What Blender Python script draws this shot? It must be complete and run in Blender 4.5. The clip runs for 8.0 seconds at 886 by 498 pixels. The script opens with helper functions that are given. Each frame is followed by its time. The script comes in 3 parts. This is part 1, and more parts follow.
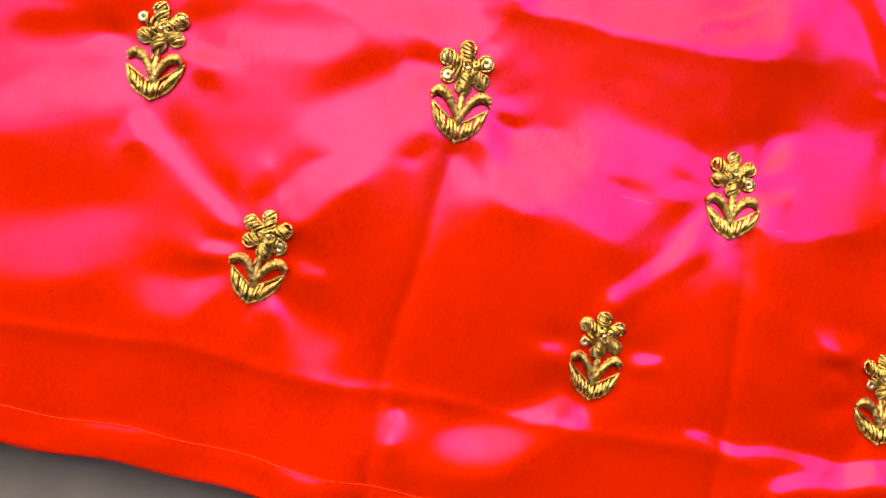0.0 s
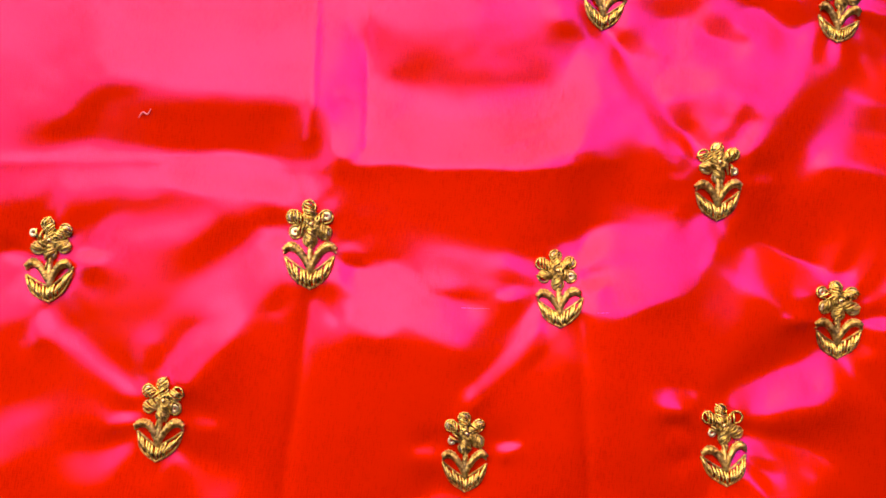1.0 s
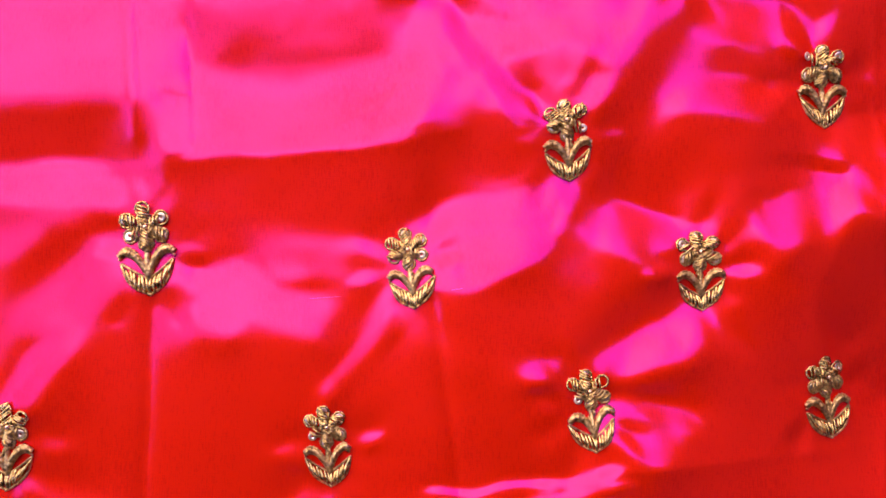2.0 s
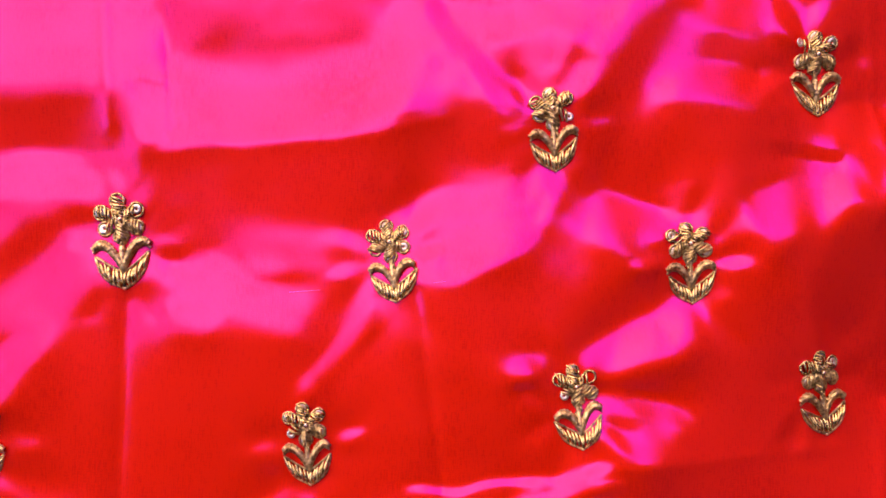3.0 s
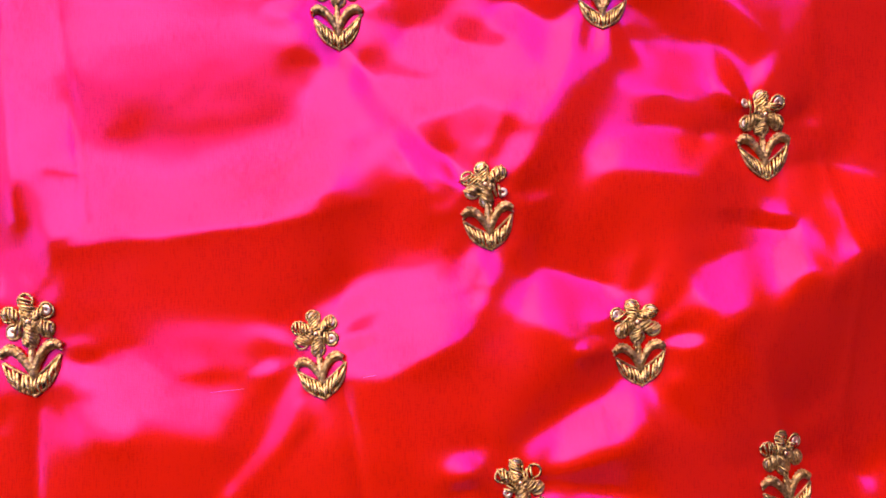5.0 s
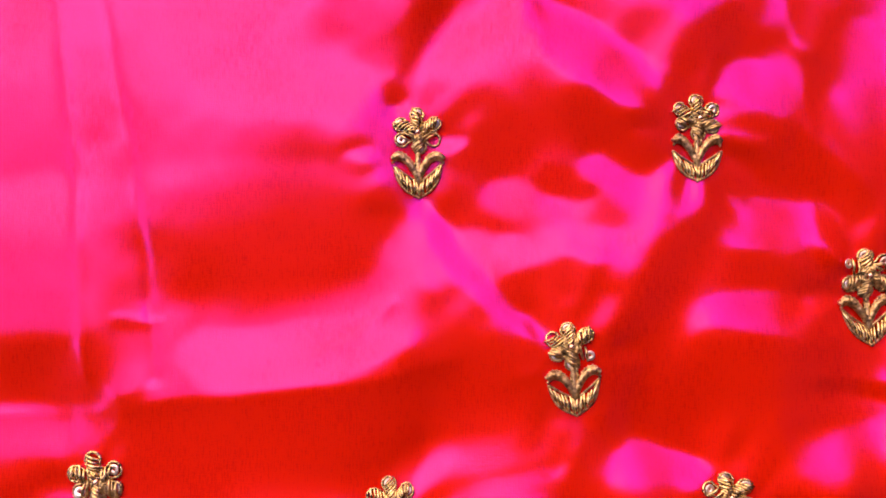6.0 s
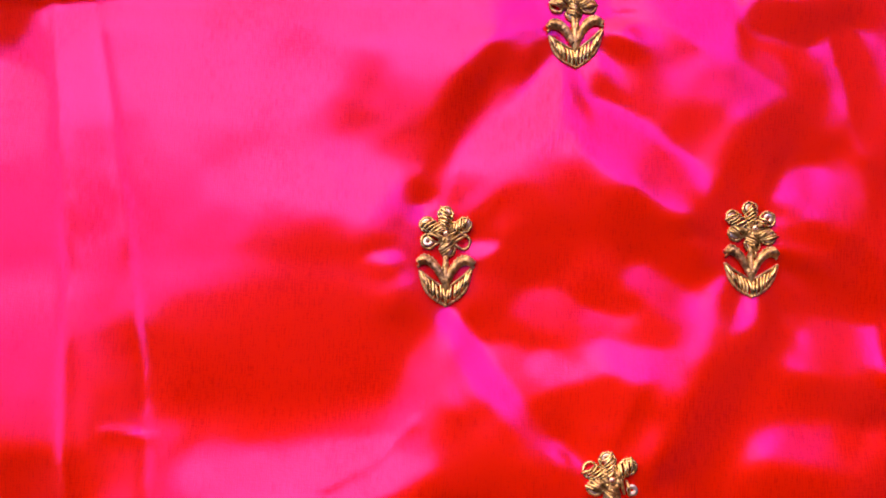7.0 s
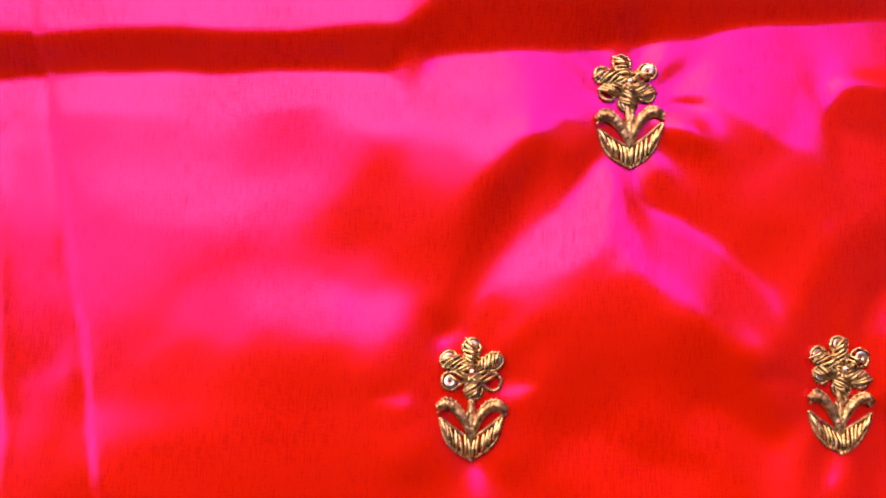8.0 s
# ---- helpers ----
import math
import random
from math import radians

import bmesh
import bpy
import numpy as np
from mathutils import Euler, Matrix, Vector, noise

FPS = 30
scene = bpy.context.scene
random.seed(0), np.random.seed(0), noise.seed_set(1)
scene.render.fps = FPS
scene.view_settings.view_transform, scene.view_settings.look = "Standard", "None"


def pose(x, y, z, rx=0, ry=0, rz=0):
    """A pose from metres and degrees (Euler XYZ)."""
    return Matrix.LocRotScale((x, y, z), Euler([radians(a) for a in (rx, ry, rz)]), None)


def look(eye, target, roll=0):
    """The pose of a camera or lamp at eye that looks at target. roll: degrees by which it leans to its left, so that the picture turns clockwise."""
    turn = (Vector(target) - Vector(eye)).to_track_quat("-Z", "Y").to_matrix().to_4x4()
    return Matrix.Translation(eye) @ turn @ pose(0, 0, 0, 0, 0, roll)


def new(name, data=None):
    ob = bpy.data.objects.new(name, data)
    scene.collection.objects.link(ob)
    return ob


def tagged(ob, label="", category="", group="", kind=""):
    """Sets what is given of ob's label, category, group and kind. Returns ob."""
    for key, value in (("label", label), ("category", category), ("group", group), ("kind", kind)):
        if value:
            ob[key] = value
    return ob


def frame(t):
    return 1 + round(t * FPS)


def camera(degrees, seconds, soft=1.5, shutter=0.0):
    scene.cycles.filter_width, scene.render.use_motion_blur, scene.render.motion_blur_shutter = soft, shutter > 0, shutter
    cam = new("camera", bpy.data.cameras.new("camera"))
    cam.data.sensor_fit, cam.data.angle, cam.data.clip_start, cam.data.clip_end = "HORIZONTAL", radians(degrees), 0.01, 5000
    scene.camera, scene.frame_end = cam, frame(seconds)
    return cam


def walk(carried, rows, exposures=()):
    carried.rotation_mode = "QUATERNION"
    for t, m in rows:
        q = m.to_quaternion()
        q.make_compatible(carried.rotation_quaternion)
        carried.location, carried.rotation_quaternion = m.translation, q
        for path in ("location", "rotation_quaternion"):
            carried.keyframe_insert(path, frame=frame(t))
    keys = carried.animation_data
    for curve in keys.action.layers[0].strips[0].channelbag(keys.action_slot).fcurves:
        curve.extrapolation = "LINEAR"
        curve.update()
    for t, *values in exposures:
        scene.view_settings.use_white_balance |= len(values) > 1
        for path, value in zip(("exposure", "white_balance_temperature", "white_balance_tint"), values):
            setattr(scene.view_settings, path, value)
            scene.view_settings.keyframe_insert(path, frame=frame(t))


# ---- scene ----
cam = camera(61.1, 8.0)
PATH = [
    (0, 0.00171, -0.01137, 0.17892, 1.282, -1.733, 18.308),
    (0.3, 0.01148, -0.01020, 0.19045, 2.858, -0.873, 15.919),
    (0.5, 0.02248, -0.00524, 0.19607, 2.690, 0.035, 13.766),
    (0.7, 0.02754, 0.00709, 0.20284, 1.994, 0.299, 10.912),
    (1, 0.04010, 0.01663, 0.20730, 5.197, 0.713, 7.719),
    (1.2, 0.04982, 0.02234, 0.20957, 4.890, 1.608, 5.134),
    (1.5, 0.06162, 0.02246, 0.20471, 3.383, 0.724, 3.231),
    (2, 0.07544, 0.02554, 0.19892, 2.347, -0.395, 1.894),
    (2.2, 0.07855, 0.02459, 0.19639, 2.422, -0.873, 1.436),
    (3.5, 0.08114, 0.02286, 0.19233, 2.635, 0.244, 2.180),
    (4, 0.08072, 0.02443, 0.18860, 1.890, -0.083, 2.613),
    (4.2, 0.08113, 0.02514, 0.18724, 1.800, -0.142, 2.703),
    (5.3, 0.10130, 0.05110, 0.18259, 4.343, 0.099, -1.205),
    (5.5, 0.09835, 0.05798, 0.18278, 4.500, 0.792, -1.017),
    (5.7, 0.09049, 0.06832, 0.18183, 3.861, 1.383, -0.354),
    (6, 0.08344, 0.07978, 0.17729, 4.082, 1.635, 0.713),
    (6.5, 0.07982, 0.09040, 0.17294, 5.866, 1.913, 1.522),
    (7, 0.07452, 0.09835, 0.16255, 6.685, 0.934, 2.349),
    (7.2, 0.07328, 0.10248, 0.15769, 6.141, 0.713, 2.771),
    (7.5, 0.07004, 0.11113, 0.14907, 6.100, 0.370, 2.894),
    (8, 0.06482, 0.12797, 0.13551, 6.371, -0.421, 2.843),
]
EXPOSURES = [(0.0, 3.05, 15500, -16), (0.5, 3.02, 22000, -15), (0.9, 2.88, 18000, 0), (1.4, 2.83, 9000, 20), (2.2, 2.80, 7500, 35), (5.5, 2.82, 8000, 39), (7.5, 2.86, 8700, 43), (8.0, 2.95, 8600, 40)]
walk(cam, [(t, pose(*row)) for t, *row in PATH], EXPOSURES)

# ---- light: open sky beyond the edge of an added porch roof, sun behind the roof ----
SUN_ELEVATION, SUN_TURN = 56.0, -150.0
world = bpy.data.worlds.new("sky")
scene.world = world
world.use_nodes = True
wn = world.node_tree.nodes
sky = wn.new("ShaderNodeTexSky")
sky.sky_type, sky.sun_disc = "NISHITA", False
sky.sun_elevation, sky.sun_rotation = radians(SUN_ELEVATION), radians(SUN_TURN)
sky.air_density, sky.dust_density, sky.ozone_density = 1.0, 0.0, 4.0
wn["Background"].inputs["Strength"].default_value = 0.10
world.node_tree.links.new(sky.outputs["Color"], wn["Background"].inputs["Color"])

sun = new("sun", bpy.data.lights.new("sun", "SUN"))
sun.data.energy, sun.data.angle, sun.data.color = 5.0, radians(0.5), (1.0, 0.95, 0.88)
a, e = radians(SUN_TURN), radians(SUN_ELEVATION)
sun.matrix_world = look((3 * math.sin(a) * math.cos(e), 3 * math.cos(a) * math.cos(e), 3 * math.sin(e)), (0, 0, 0))


# ---- materials ----
def material(name):
    m = bpy.data.materials.new(name)
    m.use_nodes = True
    nt = m.node_tree
    return m, nt, nt.nodes, nt.links, nt.nodes["Principled BSDF"]


def ramp(nodes, *stops):
    r = nodes.new("ShaderNodeValToRGB")
    els = r.color_ramp.elements
    while len(els) < len(stops):
        els.new(0.5)
    for el, (p, c) in zip(els, stops):
        el.position, el.color = p, (*c, 1)
    return r


def noisy(nodes, links, scale, detail=4, coord=None, rough=0.55):
    n = nodes.new("ShaderNodeTexNoise")
    n.inputs["Scale"].default_value, n.inputs["Detail"].default_value = scale, detail
    n.inputs["Roughness"].default_value = rough
    if coord:
        links.new(coord, n.inputs["Vector"])
    return n


def silk_material():
    """Shot taffeta: scarlet warp under a magenta weft, so that the gloss is pink over a red ground."""
    m, nt, nodes, links, p = material("shot_silk")
    nodes.remove(p)
    out = nodes["Material Output"]
    co = nodes.new("ShaderNodeTexCoord").outputs["Object"]
    # single threads, with slubs: noise drawn out along each thread
    threads = []
    for squeeze, share in (((3600, 330, 1), 1.05), ((520, 3200, 1), 0.55), ((1550, 25, 1), 0.26), ((2600, 2600, 1), 0.45)):
        mp = nodes.new("ShaderNodeMapping")
        mp.inputs["Scale"].default_value = squeeze
        links.new(co, mp.inputs["Vector"])
        n = noisy(nodes, links, 1.0, 2, mp.outputs["Vector"])
        part_of = nodes.new("ShaderNodeMath")
        part_of.operation = "MULTIPLY"
        part_of.inputs[1].default_value = share
        links.new(n.outputs["Fac"], part_of.inputs[0])
        threads.append(part_of.outputs[0])
    weave = nodes.new("ShaderNodeMath")
    weave.operation = "ADD"
    pairs = []
    for one, two in (threads[:2], threads[2:]):
        both = nodes.new("ShaderNodeMath")
        links.new(one, both.inputs[0])
        links.new(two, both.inputs[1])
        pairs.append(both.outputs[0])
    links.new(pairs[0], weave.inputs[0])
    links.new(pairs[1], weave.inputs[1])
    soft = noisy(nodes, links, 45, 3, co)
    tone = nodes.new("ShaderNodeMath")
    tone.operation = "MULTIPLY_ADD"
    links.new(soft.outputs["Fac"], tone.inputs[0])
    tone.inputs[1].default_value = 0.22
    half = nodes.new("ShaderNodeMath")
    half.operation = "MULTIPLY"
    half.inputs[1].default_value = 0.35
    links.new(weave.outputs[0], half.inputs[0])
    links.new(half.outputs[0], tone.inputs[2])
    ground = ramp(nodes, (0.42, SILK_DEEP), (0.52, SILK_RED))
    links.new(tone.outputs[0], ground.inputs["Fac"])
    sheen = ramp(nodes, (0.42, SHEEN_DEEP), (0.52, SHEEN_PINK))
    links.new(tone.outputs[0], sheen.inputs["Fac"])
    bump = nodes.new("ShaderNodeBump")
    bump.inputs["Strength"].default_value, bump.inputs["Distance"].default_value = 0.35, 0.00007
    links.new(weave.outputs[0], bump.inputs["Height"])
    dif = nodes.new("ShaderNodeBsdfDiffuse")
    links.new(ground.outputs["Color"], dif.inputs["Color"])
    links.new(bump.outputs["Normal"], dif.inputs["Normal"])
    glo = nodes.new("ShaderNodeBsdfGlossy")
    links.new(sheen.outputs["Color"], glo.inputs["Color"])
    links.new(bump.outputs["Normal"], glo.inputs["Normal"])
    glo.inputs["Roughness"].default_value = SHEEN_ROUGH
    broad = nodes.new("ShaderNodeBsdfGlossy")
    links.new(ground.outputs["Color"], broad.inputs["Color"])
    links.new(bump.outputs["Normal"], broad.inputs["Normal"])
    broad.inputs["Roughness"].default_value = LUSTRE_ROUGH
    body = nodes.new("ShaderNodeMixShader")
    body.inputs[0].default_value = LUSTRE_SHARE
    links.new(dif.outputs[0], body.inputs[1])
    links.new(broad.outputs[0], body.inputs[2])
    mix = nodes.new("ShaderNodeMixShader")
    mix.inputs[0].default_value = SHEEN_SHARE
    links.new(body.outputs[0], mix.inputs[1])
    links.new(glo.outputs[0], mix.inputs[2])
    links.new(mix.outputs[0], out.inputs["Surface"])
    return m


SILK_RED, SILK_DEEP = (0.77, 0.020, 0.0012), (0.63, 0.0135, 0.001)
SHEEN_PINK, SHEEN_DEEP = (1.0, 0.071, 0.62), (0.64, 0.034, 0.36)
SHEEN_ROUGH, SHEEN_SHARE = 0.165, 0.172
LUSTRE_ROUGH, LUSTRE_SHARE = 0.62, 0.30


def metal(name, low, high, rough, scale=900.0):
    """Metal thread: tarnish in blotches, fine grain in the relief."""
    m, nt, nodes, links, p = material(name)
    co = nodes.new("ShaderNodeTexCoord").outputs["Object"]
    n = noisy(nodes, links, scale, 5, co)
    r = ramp(nodes, (0.35, low), (0.65, high))
    links.new(n.outputs["Fac"], r.inputs["Fac"])
    links.new(r.outputs["Color"], p.inputs["Base Color"])
    p.inputs["Metallic"].default_value = 0.85
    p.inputs["Roughness"].default_value = rough
    f = noisy(nodes, links, 6000, 3, co)
    b = nodes.new("ShaderNodeBump")
    b.inputs["Strength"].default_value, b.inputs["Distance"].default_value = 0.6, 0.00014
    links.new(f.outputs["Fac"], b.inputs["Height"])
    links.new(b.outputs["Normal"], p.inputs["Normal"])
    return m


def plain(name, low, high, rough, scale, bump=0.2, depth=0.002):
    m, nt, nodes, links, p = material(name)
    co = nodes.new("ShaderNodeTexCoord").outputs["Object"]
    n = noisy(nodes, links, scale, 6, co)
    big = noisy(nodes, links, scale / 9, 3, co)
    add = nodes.new("ShaderNodeMath")
    add.operation = "MULTIPLY_ADD"
    add.inputs[1].default_value = 0.5
    links.new(n.outputs["Fac"], add.inputs[0])
    h = nodes.new("ShaderNodeMath")
    h.operation = "MULTIPLY"
    h.inputs[1].default_value = 0.5
    links.new(big.outputs["Fac"], h.inputs[0])
    links.new(h.outputs[0], add.inputs[2])
    r = ramp(nodes, (0.35, low), (0.65, high))
    links.new(add.outputs[0], r.inputs["Fac"])
    links.new(r.outputs["Color"], p.inputs["Base Color"])
    p.inputs["Roughness"].default_value = rough
    b = nodes.new("ShaderNodeBump")
    b.inputs["Strength"].default_value, b.inputs["Distance"].default_value = bump, depth
    links.new(n.outputs["Fac"], b.inputs["Height"])
    links.new(b.outputs["Normal"], p.inputs["Normal"])
    return m


SILK = silk_material()
GOLD = metal("bright_gold_coil", (0.24, 0.14, 0.045), (0.96, 0.69, 0.32), 0.25)
OLD_GOLD = metal("dull_gold_coil", (0.17, 0.10, 0.034), (0.82, 0.56, 0.26), 0.28)
COPPER = metal("copper_gold_purl", (0.22, 0.12, 0.048), (0.82, 0.54, 0.27), 0.33)
SEQUIN = metal("sequin_foil", (0.66, 0.50, 0.42), (0.88, 0.74, 0.66), 0.34, 300)
BEAD = metal("rose_gold_bead", (0.75, 0.45, 0.28), (0.88, 0.62, 0.45), 0.2)
CONCRETE = plain("grey_cement_floor", (0.13, 0.112, 0.15), (0.20, 0.172, 0.225), 0.75, 60, 0.25, 0.001)
PLASTER = plain("limewashed_plaster", (0.20, 0.19, 0.18), (0.28, 0.27, 0.25), 0.9, 8)
# dark surface of the unseen roof and low wall added to block light
BLOCKER_DARK = plain("blocker_dark", (0.035, 0.026, 0.020), (0.075, 0.055, 0.042), 0.8, 12)
# cream of the added reflector wall; its blotches vary the pink sheen
CREAM_BOUNCE = plain("cream_bounce", (0.56, 0.51, 0.37), (0.92, 0.86, 0.63), 0.9, 1.6)
# blue of the added reflector wall on the right
BLUE_BOUNCE = plain("blue_bounce", (0.10, 0.08, 0.55), (0.14, 0.11, 0.63), 0.9, 6)
EARTH = plain("bare_earth", (0.16, 0.13, 0.10), (0.26, 0.22, 0.17), 0.95, 3, 0.4, 0.02)
THREAD = plain("red_sewing_thread", (0.55, 0.02, 0.012), (0.72, 0.035, 0.02), 0.6, 800, 0.2, 0.0002)
LINT = plain("pink_lint", (0.80, 0.18, 0.34), (0.88, 0.30, 0.46), 0.7, 800, 0.2, 0.0002)


# ---- helpers of this scene ----
def mesh_from(name, bm, mat, smooth=True):
    me = bpy.data.meshes.new(name)
    bm.to_mesh(me)
    bm.free()
    me.materials.append(mat)
    if smooth:
        me.shade_smooth()
    return me


def part(name, bm, mat, parent, label=""):
    ob = new(name, mesh_from(name, bm, mat))
    ob.parent = parent
    return tagged(ob, label)


def box(name, x0, x1, y0, y1, z0, z1, mat, label, category):
    bm = bmesh.new()
    bmesh.ops.create_cube(bm, size=1)
    bmesh.ops.transform(bm, matrix=pose((x0 + x1) / 2, (y0 + y1) / 2, (z0 + z1) / 2) @ Matrix.Diagonal((x1 - x0, y1 - y0, z1 - z0, 1)), verts=bm.verts)
    return tagged(new(name, mesh_from(name, bm, mat, False)), label, category, kind="structure")


# ---- the cloth's relief ----
SLOPE_GAIN, ADDED_ROOF_EDGE = 1.33, 0.55
CELL = 0.001
X0, X1, Y0, Y1 = -0.260, 0.360, -0.180, 0.380
gx = np.arange(X0, X1, CELL)
gy = np.arange(Y0, Y1, CELL)
GX, GY = np.meshgrid(gx, gy)
tilt_sum, tilt_weight, tilt_cover = np.zeros_like(GX), np.zeros_like(GX), np.zeros_like(GX)
ky = 2 * np.pi * np.fft.fftfreq(len(gy), CELL)[:, None]
kx = 2 * np.pi * np.fft.fftfreq(len(gx), CELL)[None, :]
rng = np.random.default_rng(4)


def unrest(size):
    """Soft random relief of about that size, with a spread of one."""
    f = np.real(np.fft.ifft2(np.fft.fft2(rng.standard_normal(GX.shape)) * np.exp(-(kx ** 2 + ky ** 2) * size ** 2 / 8)))
    return f / f.std()


# no fold runs quite straight
WX = GX + 0.0017 * unrest(0.024) + 0.0008 * unrest(0.009)
WY = GY + 0.0015 * unrest(0.024) + 0.0007 * unrest(0.009)


def off_line(ax, ay, bx, by, loose=1.0):
    """How far each cell lies from the stretch a to b."""
    px, py = GX + loose * (WX - GX), GY + loose * (WY - GY)
    dx, dy = bx - ax, by - ay
    u = np.clip(((px - ax) * dx + (py - ay) * dy) / max(dx * dx + dy * dy, 1e-9), 0, 1)
    return np.hypot(px - ax - u * dx, py - ay - u * dy), u


def tug(ax, ay, bx, by, half, degrees):
    """A facet of a fold along a line, in mm: it leans by so many degrees towards the sky side."""
    global tilt_sum, tilt_weight, tilt_cover
    d, _ = off_line(ax / 1000, ay / 1000, bx / 1000, by / 1000)
    w = np.exp(-(d / (half / 1000 * 1.1)) ** (3.5 if degrees > 0 else 2.4))
    first = (8.0 / (half + 2.0)) ** 1.6
    tilt_sum += w * first * degrees
    tilt_weight += w * first
    tilt_cover = np.maximum(tilt_cover, w)


tug(-102, -6, -77, 10, 7.0, 7.0)
tug(-71, 2, -44, -13, 3.0, 9.6)
tug(-65, 17, -39, 33, 6.0, 4.4)
tug(-31, -8, -20, 10, 4.0, 10.3)
tug(-24, 13, -12, 28, 8.0, 7.6)
tug(-54, -34, -43, -34, 5.0, 6.3)
tug(10, -54, 10, -47, 1.0, 17.0)
tug(13, 16, 21, 15, 5.0, 10.1)
tug(20, 25, 36, 20, 5.0, 8.3)
tug(48, -2, 64, 16, 3.0, 8.2)
tug(25, -50, 44, -32, 4.0, 11.1)
tug(73, 38, 99, 50, 5.0, 9.1)
tug(76, 25, 86, 28, 3.0, 10.8)
tug(32, 63, 90, 77, 7.0, 4.3)
tug(97, -35, 126, -25, 2.0, 17.0)
tug(-92, 80, -81, 66, 6.0, 0.2)
tug(-66, 83, -18, 89, 10.0, 0.1)
tug(-49, 78, -11, 83, 6.0, 1.3)
tug(-82, 42, -6, 49, 6.0, 5.4)
tug(18, 63, 62, 69, 6.0, 6.2)
tug(26, 74, 64, 77, 6.0, 4.5)
tug(-77, 58, -10, 66, 6.0, -11.1)
tug(18, 50, 63, 55, 7.0, -4.2)
tug(12, 92, 55, 99, 9.0, -9.1)
tug(78, 92, 96, 74, 7.0, 6.2)
tug(-69, 63, -58, 72, 6.0, -11.6)
tug(-30, 48, -10, 49, 9.0, 5.0)
tug(14, 73, 66, 71, 9.0, 4.1)
tug(13, 23, 44, 17, 6.0, 11.2)
tug(35, 29, 56, 32, 4.0, 9.8)
tug(73, 40, 108, 52, 6.0, 10.3)
tug(80, 28, 101, 36, 6.0, 12.5)
tug(78, 34, 104, 43, 5.0, 11.5)
tug(141, 87, 167, 78, 7.0, 8.1)
tug(118, 44, 134, 37, 6.0, 12.9)
tug(154, 41, 174, 46, 6.0, 14.2)
tug(175, 59, 188, 64, 7.0, 12.2)
tug(125, 3, 145, 14, 5.0, 17.0)
tug(125, -13, 138, -18, 6.0, 17.0)
tug(134, -9, 146, -12, 4.0, 17.0)
tug(101, -2, 108, -0, 3.0, 13.1)
tug(73, -30, 128, -27, 1.0, 17.0)
tug(116, 61, 137, 89, 5.0, -6.4)
tug(111, 25, 98, 7, 9.0, 4.3)
tug(-7, 130, -4, 63, 5.0, 0.2)
tug(4, 115, 54, 119, 10.0, -1.4)
tug(15, 72, 65, 71, 8.0, 6.6)
tug(12, 94, 47, 94, 7.0, -9.6)
tug(71, 102, 71, 67, 7.0, 5.4)
tug(96, 99, 121, 98, 8.0, 1.7)
tug(79, 102, 89, 102, 5.0, -14.1)
tug(61, 101, 66, 101, 4.0, -15.1)
tug(84, 121, 99, 120, 6.0, -13.4)
tug(109, 109, 112, 109, 4.0, -11.8)
tug(88, 131, 103, 113, 7.0, 1.2)
tug(109, 125, 129, 120, 5.0, -10.2)
tug(113, 117, 134, 110, 7.0, 3.9)
tug(132, 105, 124, 91, 7.0, 6.3)
tug(154, 119, 161, 109, 7.0, -7.2)
tug(143, 98, 168, 100, 6.0, 8.2)
tug(144, 77, 165, 78, 5.0, 11.5)
tug(150, 88, 163, 88, 3.0, -3.3)
tug(172, 126, 188, 104, 8.0, 7.1)
tug(180, 71, 201, 68, 4.0, 14.3)
tug(165, 43, 184, 49, 7.0, 17.0)
tug(194, 104, 199, 76, 9.0, -2.9)
tug(180, 34, 185, 16, 7.0, 7.7)
tug(153, 63, 173, 66, 7.0, 1.6)
tug(76, 56, 98, 59, 6.0, -1.1)
tug(119, 50, 139, 91, 6.0, -2.0)
tug(12, 147, 40, 141, 13.0, -2.8)
tug(41, 150, 46, 134, 6.0, 1.2)
tug(71, 132, 72, 146, 3.0, -9.4)
tug(72, 146, 81, 163, 4.0, -11.6)
tug(81, 141, 99, 153, 7.0, 3.0)
tug(105, 144, 128, 133, 5.0, 5.8)
tug(106, 156, 109, 156, 4.0, -10.0)
tug(124, 152, 129, 153, 6.0, -5.0)
tug(134, 166, 152, 154, 6.0, 3.2)
tug(120, 106, 133, 99, 6.0, 12.5)
tug(108, 94, 123, 95, 5.0, 12.5)
tug(95, 89, 99, 89, 4.0, 11.8)
tug(93, 129, 122, 127, 7.0, -4.6)
tug(145, 150, 140, 134, 5.0, -6.0)
tug(145, 98, 156, 99, 5.0, 14.3)
tug(-23, 177, 53, 183, 5.0, -22.6)
tug(61, 187, 147, 197, 5.0, -18.9)
tug(-24, 186, 52, 192, 2.0, -4.1)
tug(-15, 170, 60, 177, 4.0, -1.4)
tug(65, 176, 90, 177, 5.0, 1.0)
tug(105, 180, 146, 188, 4.0, 4.2)
tug(134, 175, 145, 163, 4.0, 7.0)
tug(121, 174, 129, 156, 6.0, -5.7)
tug(10, 92, 57, 94, 13.0, -2.7)
tug(88, 113, 120, 109, 11.0, -0.9)
tug(13, 43, 63, 46, 8.0, -0.5)
tug(83, 117, 123, 118, 11.0, 5.6)
tug(3, 103, 53, 106, 7.0, 3.3)
tug(76, 100, 101, 70, 3.0, 13.5)
tug(71, 101, 74, 85, 3.0, 11.8)
tug(24, 64, 71, 69, 5.0, 14.2)
tug(159, 169, 164, 145, 4.0, 5.3)
tug(201, 97, 203, 76, 7.0, -3.1)
tug(200, 49, 199, 15, 5.0, 7.3)
tug(192, 65, 194, 49, 2.0, 16.3)
